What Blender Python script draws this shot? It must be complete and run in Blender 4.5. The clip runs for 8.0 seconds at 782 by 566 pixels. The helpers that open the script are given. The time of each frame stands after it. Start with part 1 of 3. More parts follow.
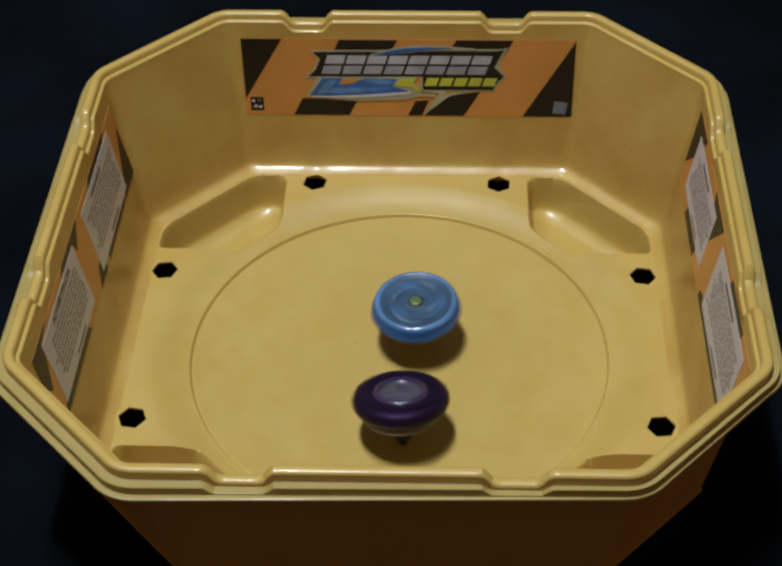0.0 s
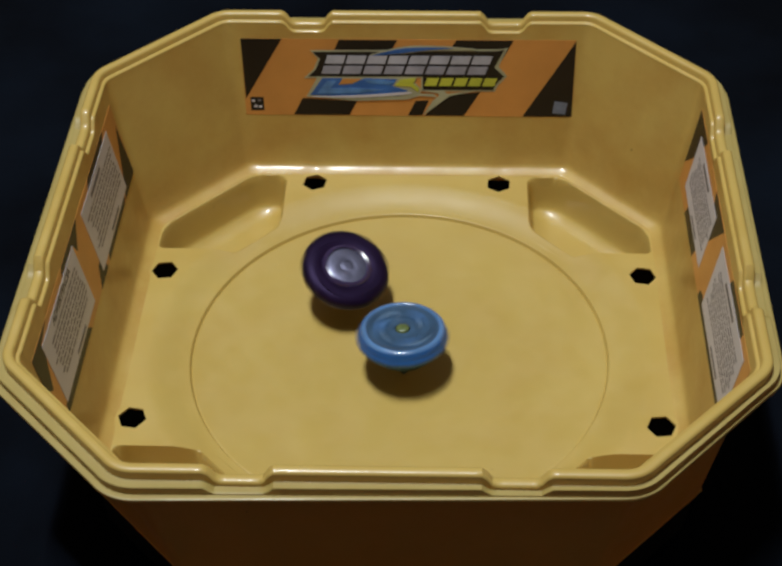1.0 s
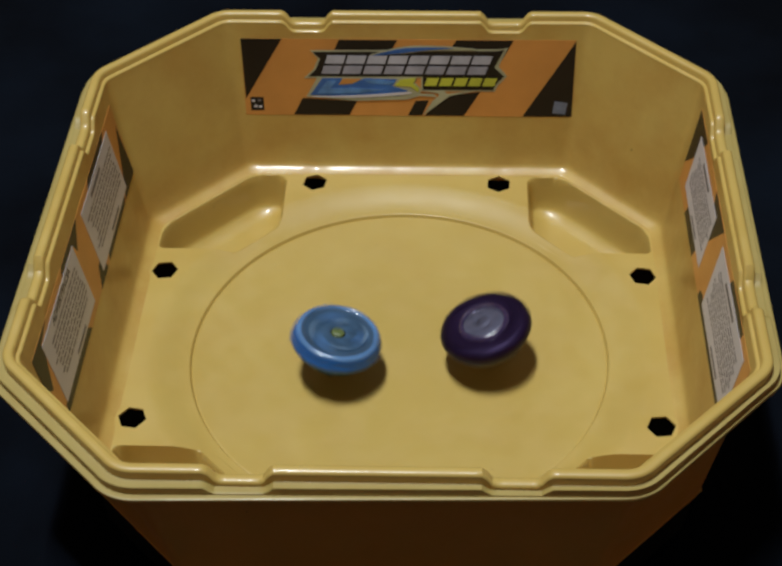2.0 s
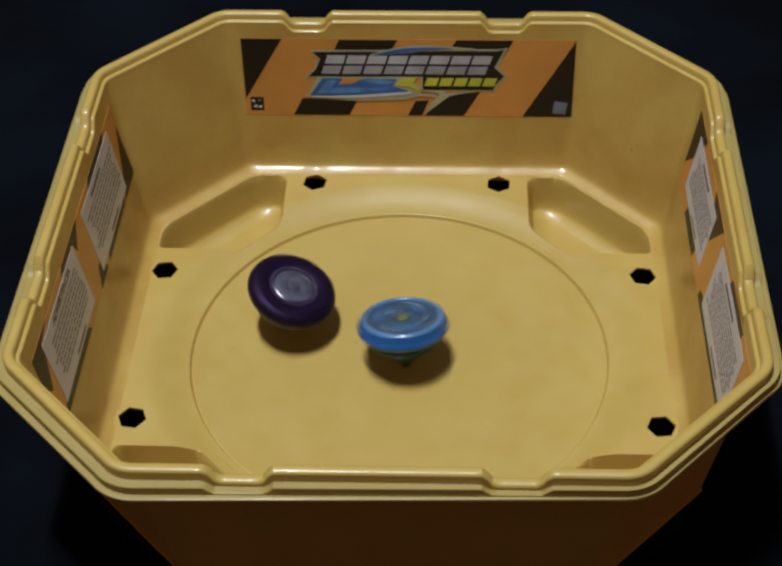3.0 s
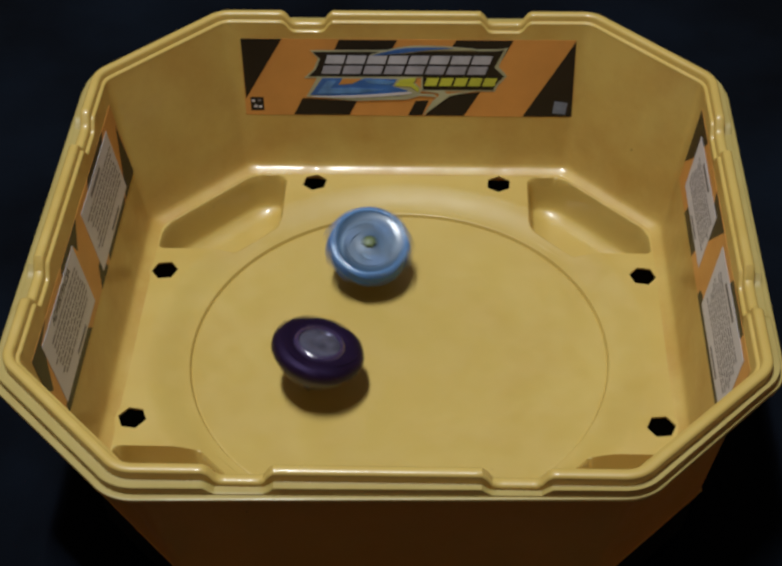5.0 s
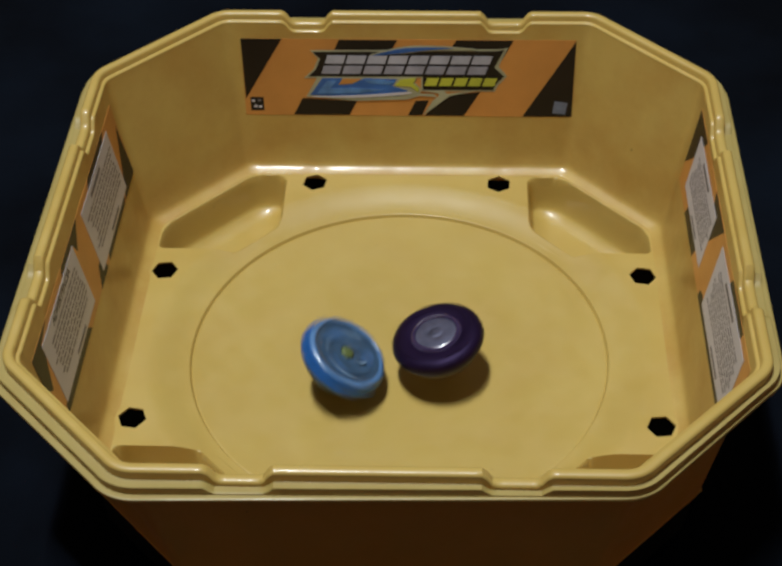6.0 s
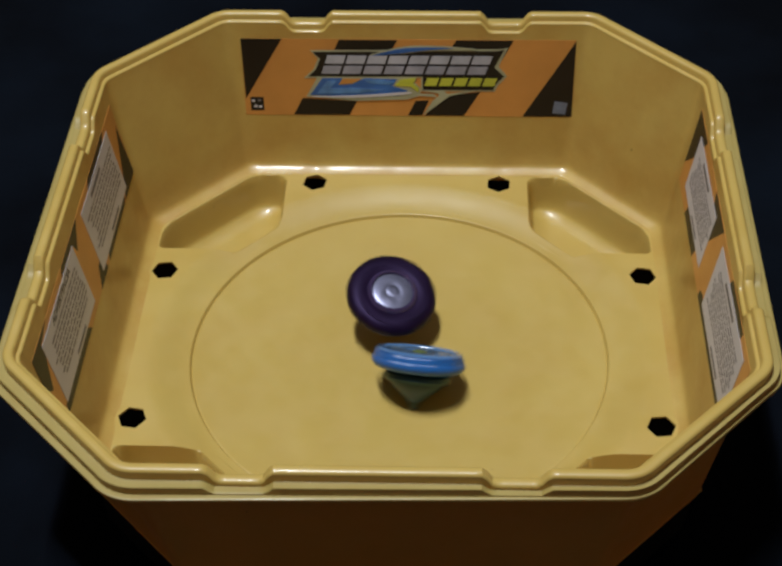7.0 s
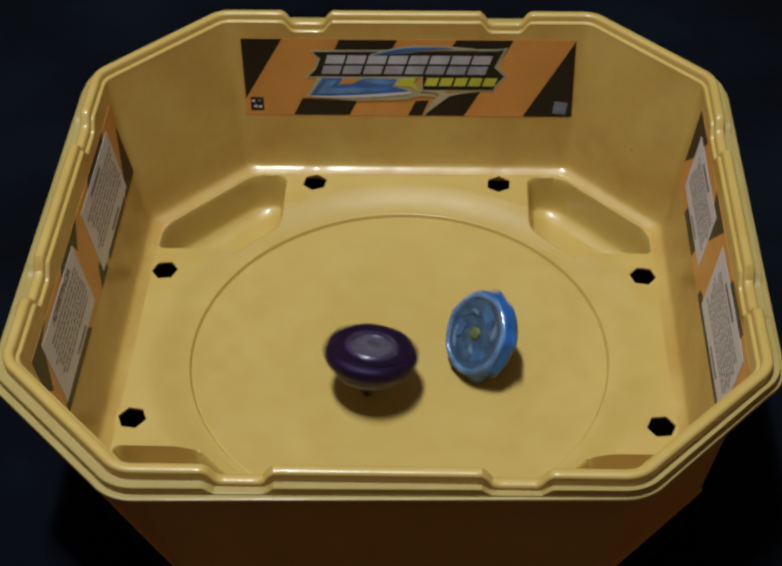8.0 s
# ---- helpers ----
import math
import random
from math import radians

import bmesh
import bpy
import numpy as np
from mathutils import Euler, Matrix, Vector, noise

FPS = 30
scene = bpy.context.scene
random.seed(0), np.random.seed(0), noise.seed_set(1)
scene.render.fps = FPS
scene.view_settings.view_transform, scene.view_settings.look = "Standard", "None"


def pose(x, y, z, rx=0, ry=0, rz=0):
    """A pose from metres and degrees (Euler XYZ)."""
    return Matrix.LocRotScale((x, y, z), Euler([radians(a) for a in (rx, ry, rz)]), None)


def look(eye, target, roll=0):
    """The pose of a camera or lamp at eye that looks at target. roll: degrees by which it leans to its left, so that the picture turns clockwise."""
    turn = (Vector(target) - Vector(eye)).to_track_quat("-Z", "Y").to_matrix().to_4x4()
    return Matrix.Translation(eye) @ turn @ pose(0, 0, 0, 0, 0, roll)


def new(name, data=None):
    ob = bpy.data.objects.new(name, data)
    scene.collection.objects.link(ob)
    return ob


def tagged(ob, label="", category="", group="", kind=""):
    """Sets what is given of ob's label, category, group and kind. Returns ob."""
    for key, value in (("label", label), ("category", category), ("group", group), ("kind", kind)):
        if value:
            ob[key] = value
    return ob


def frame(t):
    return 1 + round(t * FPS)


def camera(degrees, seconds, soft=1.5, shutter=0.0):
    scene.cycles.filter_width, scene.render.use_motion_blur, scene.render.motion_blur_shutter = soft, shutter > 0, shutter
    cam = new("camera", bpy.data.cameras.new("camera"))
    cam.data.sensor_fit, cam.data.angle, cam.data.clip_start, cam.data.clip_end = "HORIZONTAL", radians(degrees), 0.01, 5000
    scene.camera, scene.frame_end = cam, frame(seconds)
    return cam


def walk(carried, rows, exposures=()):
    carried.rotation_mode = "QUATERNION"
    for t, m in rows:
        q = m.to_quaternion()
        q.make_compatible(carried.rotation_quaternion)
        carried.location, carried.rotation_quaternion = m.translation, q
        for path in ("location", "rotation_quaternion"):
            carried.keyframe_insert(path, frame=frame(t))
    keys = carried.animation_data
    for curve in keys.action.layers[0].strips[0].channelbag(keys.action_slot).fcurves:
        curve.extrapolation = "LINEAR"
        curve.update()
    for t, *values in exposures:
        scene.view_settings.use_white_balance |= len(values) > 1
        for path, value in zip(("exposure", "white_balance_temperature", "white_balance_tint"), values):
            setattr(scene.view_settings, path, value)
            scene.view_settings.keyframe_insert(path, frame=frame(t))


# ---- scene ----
# The still camera on its stand, looking down into the arena.
cam = camera(29.842, 8.0, soft=2.75, shutter=0.5)
EYE = pose(0.02786, -0.54715, 0.57023, 46.4881, 1.0870, 2.2264)
walk(cam, [(0.0, EYE), (8.0, EYE)], exposures=[(0.0, 0.0), (8.0, 0.0)])

# ---- light: one twin-tube ceiling lamp over the arena in a dark room ----
world = bpy.data.worlds.new("night_room")
scene.world = world
world.use_nodes = True
world.node_tree.nodes["Background"].inputs[0].default_value = (1.0, 0.91, 0.78, 1)
world.node_tree.nodes["Background"].inputs[1].default_value = 0.054
# two short tubes side by side
for shift in (-0.115, 0.115):
    tube = bpy.data.lights.new("ceiling_lamp", "AREA")
    tube.shape, tube.size, tube.size_y, tube.energy = "RECTANGLE", 0.32, 0.07, 23.6
    tube.color = (0.92, 0.98, 1.03)
    new("ceiling_lamp", tube).matrix_world = look((-0.27, -0.11 + shift, 2.30), (0, 0, 0))

U = 0.112          # radius of the round sunk field in the arena floor, the unit of the plan
FLOOR_RIM = 0.048  # floor level at the walls
GROUND = -0.205    # the cloth under the arena
WALL_B, WALL_T, Z_B, Z_T = 1.330, 1.445, 0.05, 0.87  # inner wall: half widths at foot and top
TOP = 0.940        # crest of the rim
LEAN = (WALL_T - WALL_B) / (Z_T - Z_B)
DIAG = 0.217       # how much farther the corner walls stand than the four long ones


# ---- materials ----
def material(name):
    m = bpy.data.materials.new(name)
    m.use_nodes = True
    n = m.node_tree.nodes
    return m, n, m.node_tree.links, n["Principled BSDF"]


def coat_material(name, colour, rough=0.4, metal=0.0, vary=0.15, scale=40.0, bump=0.0, coat=0.0, fine=600.0, trans=0.0,
                  spec=0.5, ring=0.0, tint=(1, 1, 1)):
    """A surface with broad stains, fine grain, uneven gloss and a slight relief."""
    m, n, l, b = material(name)
    co = n.new("ShaderNodeTexCoord")
    big, small = n.new("ShaderNodeTexNoise"), n.new("ShaderNodeTexNoise")
    big.inputs["Scale"].default_value, big.inputs["Detail"].default_value = scale, 5
    small.inputs["Scale"].default_value, small.inputs["Detail"].default_value = fine, 3
    for t in (big, small):
        l.new(co.outputs["Object"], t.inputs["Vector"])
    ramp = n.new("ShaderNodeValToRGB")
    ramp.color_ramp.elements[0].position, ramp.color_ramp.elements[1].position = 0.3, 0.7
    ramp.color_ramp.elements[0].color = (*[c * (1 - vary) for c in colour], 1)
    ramp.color_ramp.elements[1].color = (*[min(1, c * (1 + vary * 0.5)) for c in colour], 1)
    l.new(big.outputs["Fac"], ramp.inputs["Fac"])
    l.new(ramp.outputs["Color"], b.inputs["Base Color"])
    ro = n.new("ShaderNodeMapRange")
    ro.inputs["To Min"].default_value, ro.inputs["To Max"].default_value = rough * 0.8, rough * 1.2
    l.new(small.outputs["Fac"], ro.inputs["Value"])
    l.new(ro.outputs["Result"], b.inputs["Roughness"])
    b.inputs["Metallic"].default_value = metal
    b.inputs["Coat Weight"].default_value = coat
    b.inputs["Coat Roughness"].default_value = 0.12
    b.inputs["Transmission Weight"].default_value = trans
    b.inputs["Specular IOR Level"].default_value = spec
    b.inputs["Specular Tint"].default_value = (*tint, 1)
    if ring:
        # turned on a lathe: the shine runs round the axis
        tan = n.new("ShaderNodeTangent")
        tan.direction_type, tan.axis = "RADIAL", "Z"
        b.inputs["Anisotropic"].default_value = ring
        l.new(tan.outputs[0], b.inputs["Tangent"])
    if bump:
        bm_node = n.new("ShaderNodeBump")
        bm_node.inputs["Strength"].default_value, bm_node.inputs["Distance"].default_value = bump, 0.0006
        l.new(small.outputs["Fac"], bm_node.inputs["Height"])
        l.new(bm_node.outputs["Normal"], b.inputs["Normal"])
    return m


def yellow_plastic(name, dirt, spread, stain=(0.82, 0.68, 0.46), gloss=(0.34, 0.52), skin=0.30, tone=(1.0, 1.0, 1.0), specks=0.17):
    """Moulded yellow plastic with rubbed dirt, a few dark scuff specks and an uneven shine."""
    m, n, l, b = material(name)
    co = n.new("ShaderNodeTexCoord")

    def noise_tex(scale, detail, rough=0.5):
        t = n.new("ShaderNodeTexNoise")
        t.inputs["Scale"].default_value, t.inputs["Detail"].default_value = scale, detail
        t.inputs["Roughness"].default_value = rough
        l.new(co.outputs["Object"], t.inputs["Vector"])
        return t.outputs["Fac"]

    def ramp(fac, p0, c0, p1, c1):
        r = n.new("ShaderNodeValToRGB")
        e = r.color_ramp.elements
        e[0].position, e[1].position, e[0].color, e[1].color = p0, p1, (*c0, 1), (*c1, 1)
        l.new(fac, r.inputs["Fac"])
        return r.outputs["Color"]

    def mix(fac, a, bb):
        x = n.new("ShaderNodeMix")
        x.data_type = "RGBA"
        x.blend_type = "MULTIPLY"
        x.inputs["Factor"].default_value = fac
        l.new(a, x.inputs["A"])
        l.new(bb, x.inputs["B"])
        return x.outputs["Result"]

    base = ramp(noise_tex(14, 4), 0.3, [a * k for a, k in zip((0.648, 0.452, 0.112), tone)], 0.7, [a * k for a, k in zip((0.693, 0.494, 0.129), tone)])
    smear = ramp(noise_tex(spread, 6, 0.65), 0.38, (1, 1, 1), 0.72, stain)
    speck = ramp(noise_tex(150, 2), specks, (0.25, 0.17, 0.10), specks + 0.045, (1, 1, 1))
    l.new(mix(0.9, mix(dirt, base, smear), speck), b.inputs["Base Color"])
    ro = n.new("ShaderNodeMapRange")
    ro.inputs["From Min"].default_value, ro.inputs["From Max"].default_value = 0.38, 0.64
    ro.inputs["To Min"].default_value, ro.inputs["To Max"].default_value = gloss
    l.new(noise_tex(48, 5, 0.6), ro.inputs["Value"])
    l.new(ro.outputs["Result"], b.inputs["Roughness"])
    bump = n.new("ShaderNodeBump")
    bump.inputs["Strength"].default_value, bump.inputs["Distance"].default_value = 0.06, 0.0005
    l.new(noise_tex(900, 2), bump.inputs["Height"])
    l.new(bump.outputs["Normal"], b.inputs["Normal"])
    b.inputs["Specular IOR Level"].default_value = 0.85
    # the smooth moulded skin over it
    b.inputs["Coat Weight"].default_value = skin
    b.inputs["Coat Roughness"].default_value = 0.13
    # thin plastic lets some light through
    glow, blend = n.new("ShaderNodeBsdfTranslucent"), n.new("ShaderNodeMixShader")
    glow.inputs["Color"].default_value = (0.95, 0.47, 0.12, 1)
    blend.inputs[0].default_value = 0.19
    l.new(b.outputs[0], blend.inputs[1])
    l.new(glow.outputs[0], blend.inputs[2])
    l.new(blend.outputs[0], n["Material Output"].inputs["Surface"])
    return m


def cloth_material():
    """Dark navy woven cloth."""
    m, n, l, b = material("navy_cloth")
    co = n.new("ShaderNodeTexCoord")
    big = n.new("ShaderNodeTexNoise")
    big.inputs["Scale"].default_value, big.inputs["Detail"].default_value = 9, 6
    l.new(co.outputs["Object"], big.inputs["Vector"])
    r = n.new("ShaderNodeValToRGB")
    r.color_ramp.elements[0].position, r.color_ramp.elements[1].position = 0.36, 0.66
    r.color_ramp.elements[0].color, r.color_ramp.elements[1].color = (0.0005, 0.0012, 0.0032, 1), (0.0025, 0.0050, 0.0102, 1)
    l.new(big.outputs["Fac"], r.inputs["Fac"])
    l.new(r.outputs["Color"], b.inputs["Base Color"])
    b.inputs["Roughness"].default_value = 0.95
    b.inputs["Specular IOR Level"].default_value = 0.1
    w1, w2 = n.new("ShaderNodeTexWave"), n.new("ShaderNodeTexWave")
    w1.bands_direction, w2.bands_direction = "X", "Y"
    add = n.new("ShaderNodeMath")
    for w in (w1, w2):
        w.inputs["Scale"].default_value, w.inputs["Distortion"].default_value = 260, 2.0
        l.new(co.outputs["Object"], w.inputs["Vector"])
    l.new(w1.outputs["Fac"], add.inputs[0])
    l.new(w2.outputs["Fac"], add.inputs[1])
    bump = n.new("ShaderNodeBump")
    bump.inputs["Strength"].default_value, bump.inputs["Distance"].default_value = 0.5, 0.0008
    l.new(add.outputs[0], bump.inputs["Height"])
    l.new(bump.outputs["Normal"], b.inputs["Normal"])
    return m


PLASTIC = yellow_plastic("yellow_plastic", 0.28, 22)
RUBBED = yellow_plastic("rubbed_yellow_plastic", 0.85, 13, (0.68, 0.445, 0.22), (0.36, 0.52), 0.38, specks=0.195)
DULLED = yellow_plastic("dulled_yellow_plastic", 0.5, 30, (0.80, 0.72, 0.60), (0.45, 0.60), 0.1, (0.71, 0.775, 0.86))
CLOTH = cloth_material()
ORANGE = coat_material("orange_print", (0.63, 0.268, 0.060), 0.36, vary=0.15, scale=30, bump=0.03)
BLACK = coat_material("black_print", (0.013, 0.008, 0.007), 0.40, vary=0.2, spec=0.3)
WHITE = coat_material("white_print", (0.60, 0.56, 0.58), 0.45, vary=0.08)
SILVER = coat_material("silver_print", (0.44, 0.43, 0.49), 0.35, vary=0.25, scale=90)
PEWTER_INK = coat_material("pewter_print", (0.33, 0.32, 0.38), 0.35, vary=0.25, scale=90)
BLUE_INK = coat_material("blue_print", (0.035, 0.13, 0.42), 0.36, vary=0.35, scale=60)
SKY_INK = coat_material("sky_blue_print", (0.10, 0.25, 0.55), 0.36, vary=0.4, scale=120)
PALE_INK = coat_material("pale_print", (0.40, 0.38, 0.24), 0.36, vary=0.2)
LIME_INK = coat_material("lime_print", (0.52, 0.52, 0.05), 0.36, vary=0.15)
GREY_INK = coat_material("grey_print", (0.15, 0.13, 0.14), 0.5, vary=0.3, scale=200)
STEEL_INK = coat_material("steel_blue_print", (0.16, 0.19, 0.27), 0.4, vary=0.3, scale=200)
BLUE = coat_material("blue_plastic", (0.012, 0.112, 0.38), 0.30, vary=0.25, scale=110, bump=0.04)
BLUE_DEEP = coat_material("deep_blue_plastic", (0.046, 0.098, 0.172), 0.36, vary=0.45, scale=160, bump=0.05, coat=0.35)
BLUE_FIN = coat_material("mid_blue_plastic", (0.060, 0.140, 0.290), 0.36, vary=0.4, scale=160, coat=0.3)
BLUE_EDGE = coat_material("crest_blue_plastic", (0.115, 0.250, 0.49), 0.18, vary=0.5, scale=150, ring=0.75, spec=1.0)
BLUE_PALE = coat_material("pale_blue_plastic", (0.16, 0.25, 0.36), 0.25, vary=0.5, scale=200, bump=0.05)
LIME = coat_material("lime_plastic", (0.13, 0.17, 0.055), 0.4, vary=0.3, scale=200)
TEAL = coat_material("teal_plastic", (0.012, 0.056, 0.068), 0.35, vary=0.3, scale=120)
STEEL = coat_material("worn_steel", (0.15, 0.14, 0.13), 0.38, metal=0.9, vary=0.3, scale=150, bump=0.05)
DARK_STEEL = coat_material("dark_steel", (0.045, 0.085, 0.095), 0.36, metal=0.85, vary=0.3, scale=150, bump=0.05)
PURPLE = coat_material("purple_plastic", (0.0095, 0.0036, 0.017), 0.50, vary=0.5, scale=110, bump=0.08, spec=0.30, tint=(0.62, 0.45, 1.0))
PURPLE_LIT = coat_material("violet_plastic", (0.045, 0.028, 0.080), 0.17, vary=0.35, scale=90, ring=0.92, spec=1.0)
LILAC = coat_material("lilac_foil", (0.31, 0.31, 0.45), 0.34, metal=0.85, vary=0.45, scale=160, bump=0.08)
# opaque black for the unseen feet, added to keep the pockets shaded
LIGHT_STOP = coat_material("black_light_stop", (0.012, 0.010, 0.010), 0.7, vary=0.2, spec=0.2)
DARK = coat_material("dark_plastic", (0.018, 0.015, 0.02), 0.4, vary=0.2)


# ---- building tools ----
def part(name, bm, mat, parent=None, label="", smooth=True):
    """Links a bmesh as one mesh object under a thing or a part."""
    bmesh.ops.recalc_face_normals(bm, faces=bm.faces)
    me = bpy.data.meshes.new(name)
    bm.to_mesh(me)
    bm.free()
    me.materials.append(mat)
    if smooth:
        me.shade_smooth()
        me.set_sharp_from_angle(angle=radians(38))
    ob = new(name, me)
    ob.parent = parent
    return tagged(ob, label)


def thing(name, m, label, category, group="", kind=""):
    ob = new(name)
    ob.matrix_world = m
    ob.empty_display_size = 0.02
    return tagged(ob, label, category, group, kind)


def smoothstep(a, b, x):
    t = np.clip((x - a) / (b - a), 0, 1)
    return t * t * (3 - 2 * t)


# ---- the cloth ----
def ground():
    bm = bmesh.new()
    n, half = 150, 2.4
    ticks = [half * math.copysign(abs(i / n * 2 - 1) ** 2.2, i / n * 2 - 1) for i in range(n + 1)]
    grid = []
    for y in ticks:
        row = []
        for x in ticks:
            away = smoothstep(1.75 * U, 2.6 * U, math.hypot(x, y))
            h = 0.004 * noise.fractal(Vector((x * 5, y * 5, 3.1)), 1.0, 2.0, 4) * float(away)
            row.append(bm.verts.new((x, y, GROUND * U + h)))
        grid.append(row)
    for j in range(n):
        for i in range(n):
            bm.faces.new((grid[j][i], grid[j][i + 1], grid[j + 1][i + 1], grid[j + 1][i]))
    ob = part("ground", bm, CLOTH)
    return tagged(ob, "dark navy woven cloth spread under the arena", "cloth", kind="structure")


# ---- the arena ----
def octagon_inset(x, y, half):
    """Distance inwards from an octagon with that half width (corner walls DIAG farther out)."""
    x, y = np.abs(x), np.abs(y)
    return np.minimum(np.minimum(half - x, half - y), half + DIAG - (x + y) * math.sqrt(0.5))


def soft_min(a, b, k):
    h = np.clip(0.5 + 0.5 * (b - a) / k, 0, 1)
    return b + (a - b) * h - k * h * (1 - h)


def pocket_inset(x, y):
    """Distance inwards from the edge of the corner pocket (all four folded into one), its corners rounded."""
    d = 0.7 * (x - 0.655)
    for e in (3.0 * (y - 0.665), 1.252 - x, 1.256 - y, 1.471 - (x + y) * math.sqrt(0.5)):
        d = soft_min(d, e, 0.052)
    d = soft_min(d, 0.7 * (x + y - 1.540) * math.sqrt(0.5), 0.030)
    return d


def floor_height(x, y):
    r = np.hypot(x, y)
    x, y = np.abs(x), np.abs(y)
    z = np.where(r < 1, -0.034 * (1 - r * r), 0.0) - 0.016 * (1 - smoothstep(0.9925, 1.0035, r))
    z = z + FLOOR_RIM * smoothstep(1.005, 1.21, r)
    z = z - 0.004 * np.exp(-((r - 0.9965) / 0.0055) ** 2)
    d = pocket_inset(x, y)
    z = z - 0.235 * (0.74 * smoothstep(-0.006, 0.022, d) + 0.26 * (1 - (1 - np.clip(d / 0.11, 0, 1)) ** 2.2))
    return z


# the six-sided holes: place, and how far each is turned
HOLES = [(-0.494, 1.2015, 20), (0.494, 1.2015, 27), (-1.2015, 0.495, 7), (1.2025, 0.495, -9), (-1.2025, -0.495, -8), (1.2025, -0.495, 6),
         (-0.494, -1.2015, 20), (0.494, -1.2015, 27)]


def arena_floor(parent):
    """The dished floor with its ring groove, four corner pockets and eight six-sided holes."""
    bm = bmesh.new()
    cell, half = 0.0075, 1.35
    n = int(2 * half / cell)
    ax = -half + cell * np.arange(n + 1)
    gx, gy = np.meshgrid(ax, ax)
    gz = floor_height(gx, gy)
    mid = ax[:-1] + cell / 2
    mx, my = np.meshgrid(mid, mid)
    keep = (octagon_inset(mx, my, WALL_B) > -0.012) & (np.hypot(mx, my) > 1.055)
    for hx, hy, _ in HOLES:
        keep &= ~((np.abs(mx - hx) < 0.095) & (np.abs(my - hy) < 0.095))
    verts = {}

    def vert(j, i):
        if (j, i) not in verts:
            verts[j, i] = bm.verts.new((gx[j, i] * U, gy[j, i] * U, gz[j, i] * U))
        return verts[j, i]

    for j, i in zip(*np.nonzero(keep)):
        bm.faces.new((vert(j, i), vert(j, i + 1), vert(j + 1, i + 1), vert(j + 1, i)))
    edge = [e for e in bm.edges if len(e.link_faces) == 1]
    # the round dish and its groove, turned in rings
    spokes, prev = 288, None
    radii = [0.04 + 0.94 * i / 34 for i in range(35)] + [0.985, 0.9895, 0.9920, 0.9938, 0.9955, 0.9975, 0.9995, 1.0015, 1.0035, 1.0060, 1.0105, 1.016, 1.030, 1.040]
    for r in radii:
        h = float(floor_height(np.array(r), np.array(0.0)))
        ring = [bm.verts.new((r * U * math.cos(k * math.tau / spokes), r * U * math.sin(k * math.tau / spokes), h * U)) for k in range(spokes)]
        if prev:
            for k in range(spokes):
                bm.faces.new((prev[k], prev[(k + 1) % spokes], ring[(k + 1) % spokes], ring[k]))
        else:
            bm.faces.new(ring)
        prev = ring
    shore = [bm.edges.get((prev[k], prev[(k + 1) % spokes])) for k in range(spokes)]
    shore += [e for e in edge if all(math.hypot(v.co.x, v.co.y) < 1.085 * U for v in e.verts)]
    bmesh.ops.triangle_fill(bm, edges=shore, use_beauty=True, use_dissolve=False)
    for hx, hy, turn in HOLES:
        ring = [e for e in edge if all(abs(v.co.x / U - hx) < 0.125 and abs(v.co.y / U - hy) < 0.125 for v in e.verts)
                and octagon_inset(np.array(e.verts[0].co.x / U), np.array(e.verts[0].co.y / U), WALL_B) > 0.009]
        z = float(floor_height(np.array(hx), np.array(hy)))
        turn = math.radians(turn)
        rim = [bm.verts.new(((hx + 0.067 * math.cos(turn + k * math.pi / 3)) * U, (hy + 0.067 * math.sin(turn + k * math.pi / 3)) * U, z * U))
               for k in range(6)]
        # close the gap between the hexagon and the grid round it, going round both by their angles
        def bearing(v):
            return math.atan2(v.co.y - hy * U, v.co.x - hx * U) % math.tau

        outer = sorted({v for e in ring for v in e.verts}, key=bearing)
        inner = sorted(rim, key=bearing)
        i = j = 0
        while i < len(outer) or j < len(inner):
            p, q = outer[i % len(outer)], inner[j % len(inner)]
            far_p = bearing(outer[i]) if i < len(outer) else 9
            far_q = bearing(inner[j]) if j < len(inner) else 9
            if far_p <= far_q:
                bm.faces.new((p, outer[(i + 1) % len(outer)], inner[j % len(inner)]))
                i += 1
            else:
                bm.faces.new((q, outer[i % len(outer)], inner[(j + 1) % len(inner)]))
                j += 1
        foot = [bm.verts.new(v.co - Vector((0, 0, 0.009 * U))) for v in rim]
        for k in range(6):
            bm.faces.new((rim[k], rim[(k + 1) % 6], foot[(k + 1) % 6], foot[k]))
    return part("floor_pan", bm, PLASTIC, parent, "dished yellow plastic floor with a round sunk field and dark six-sided holes")


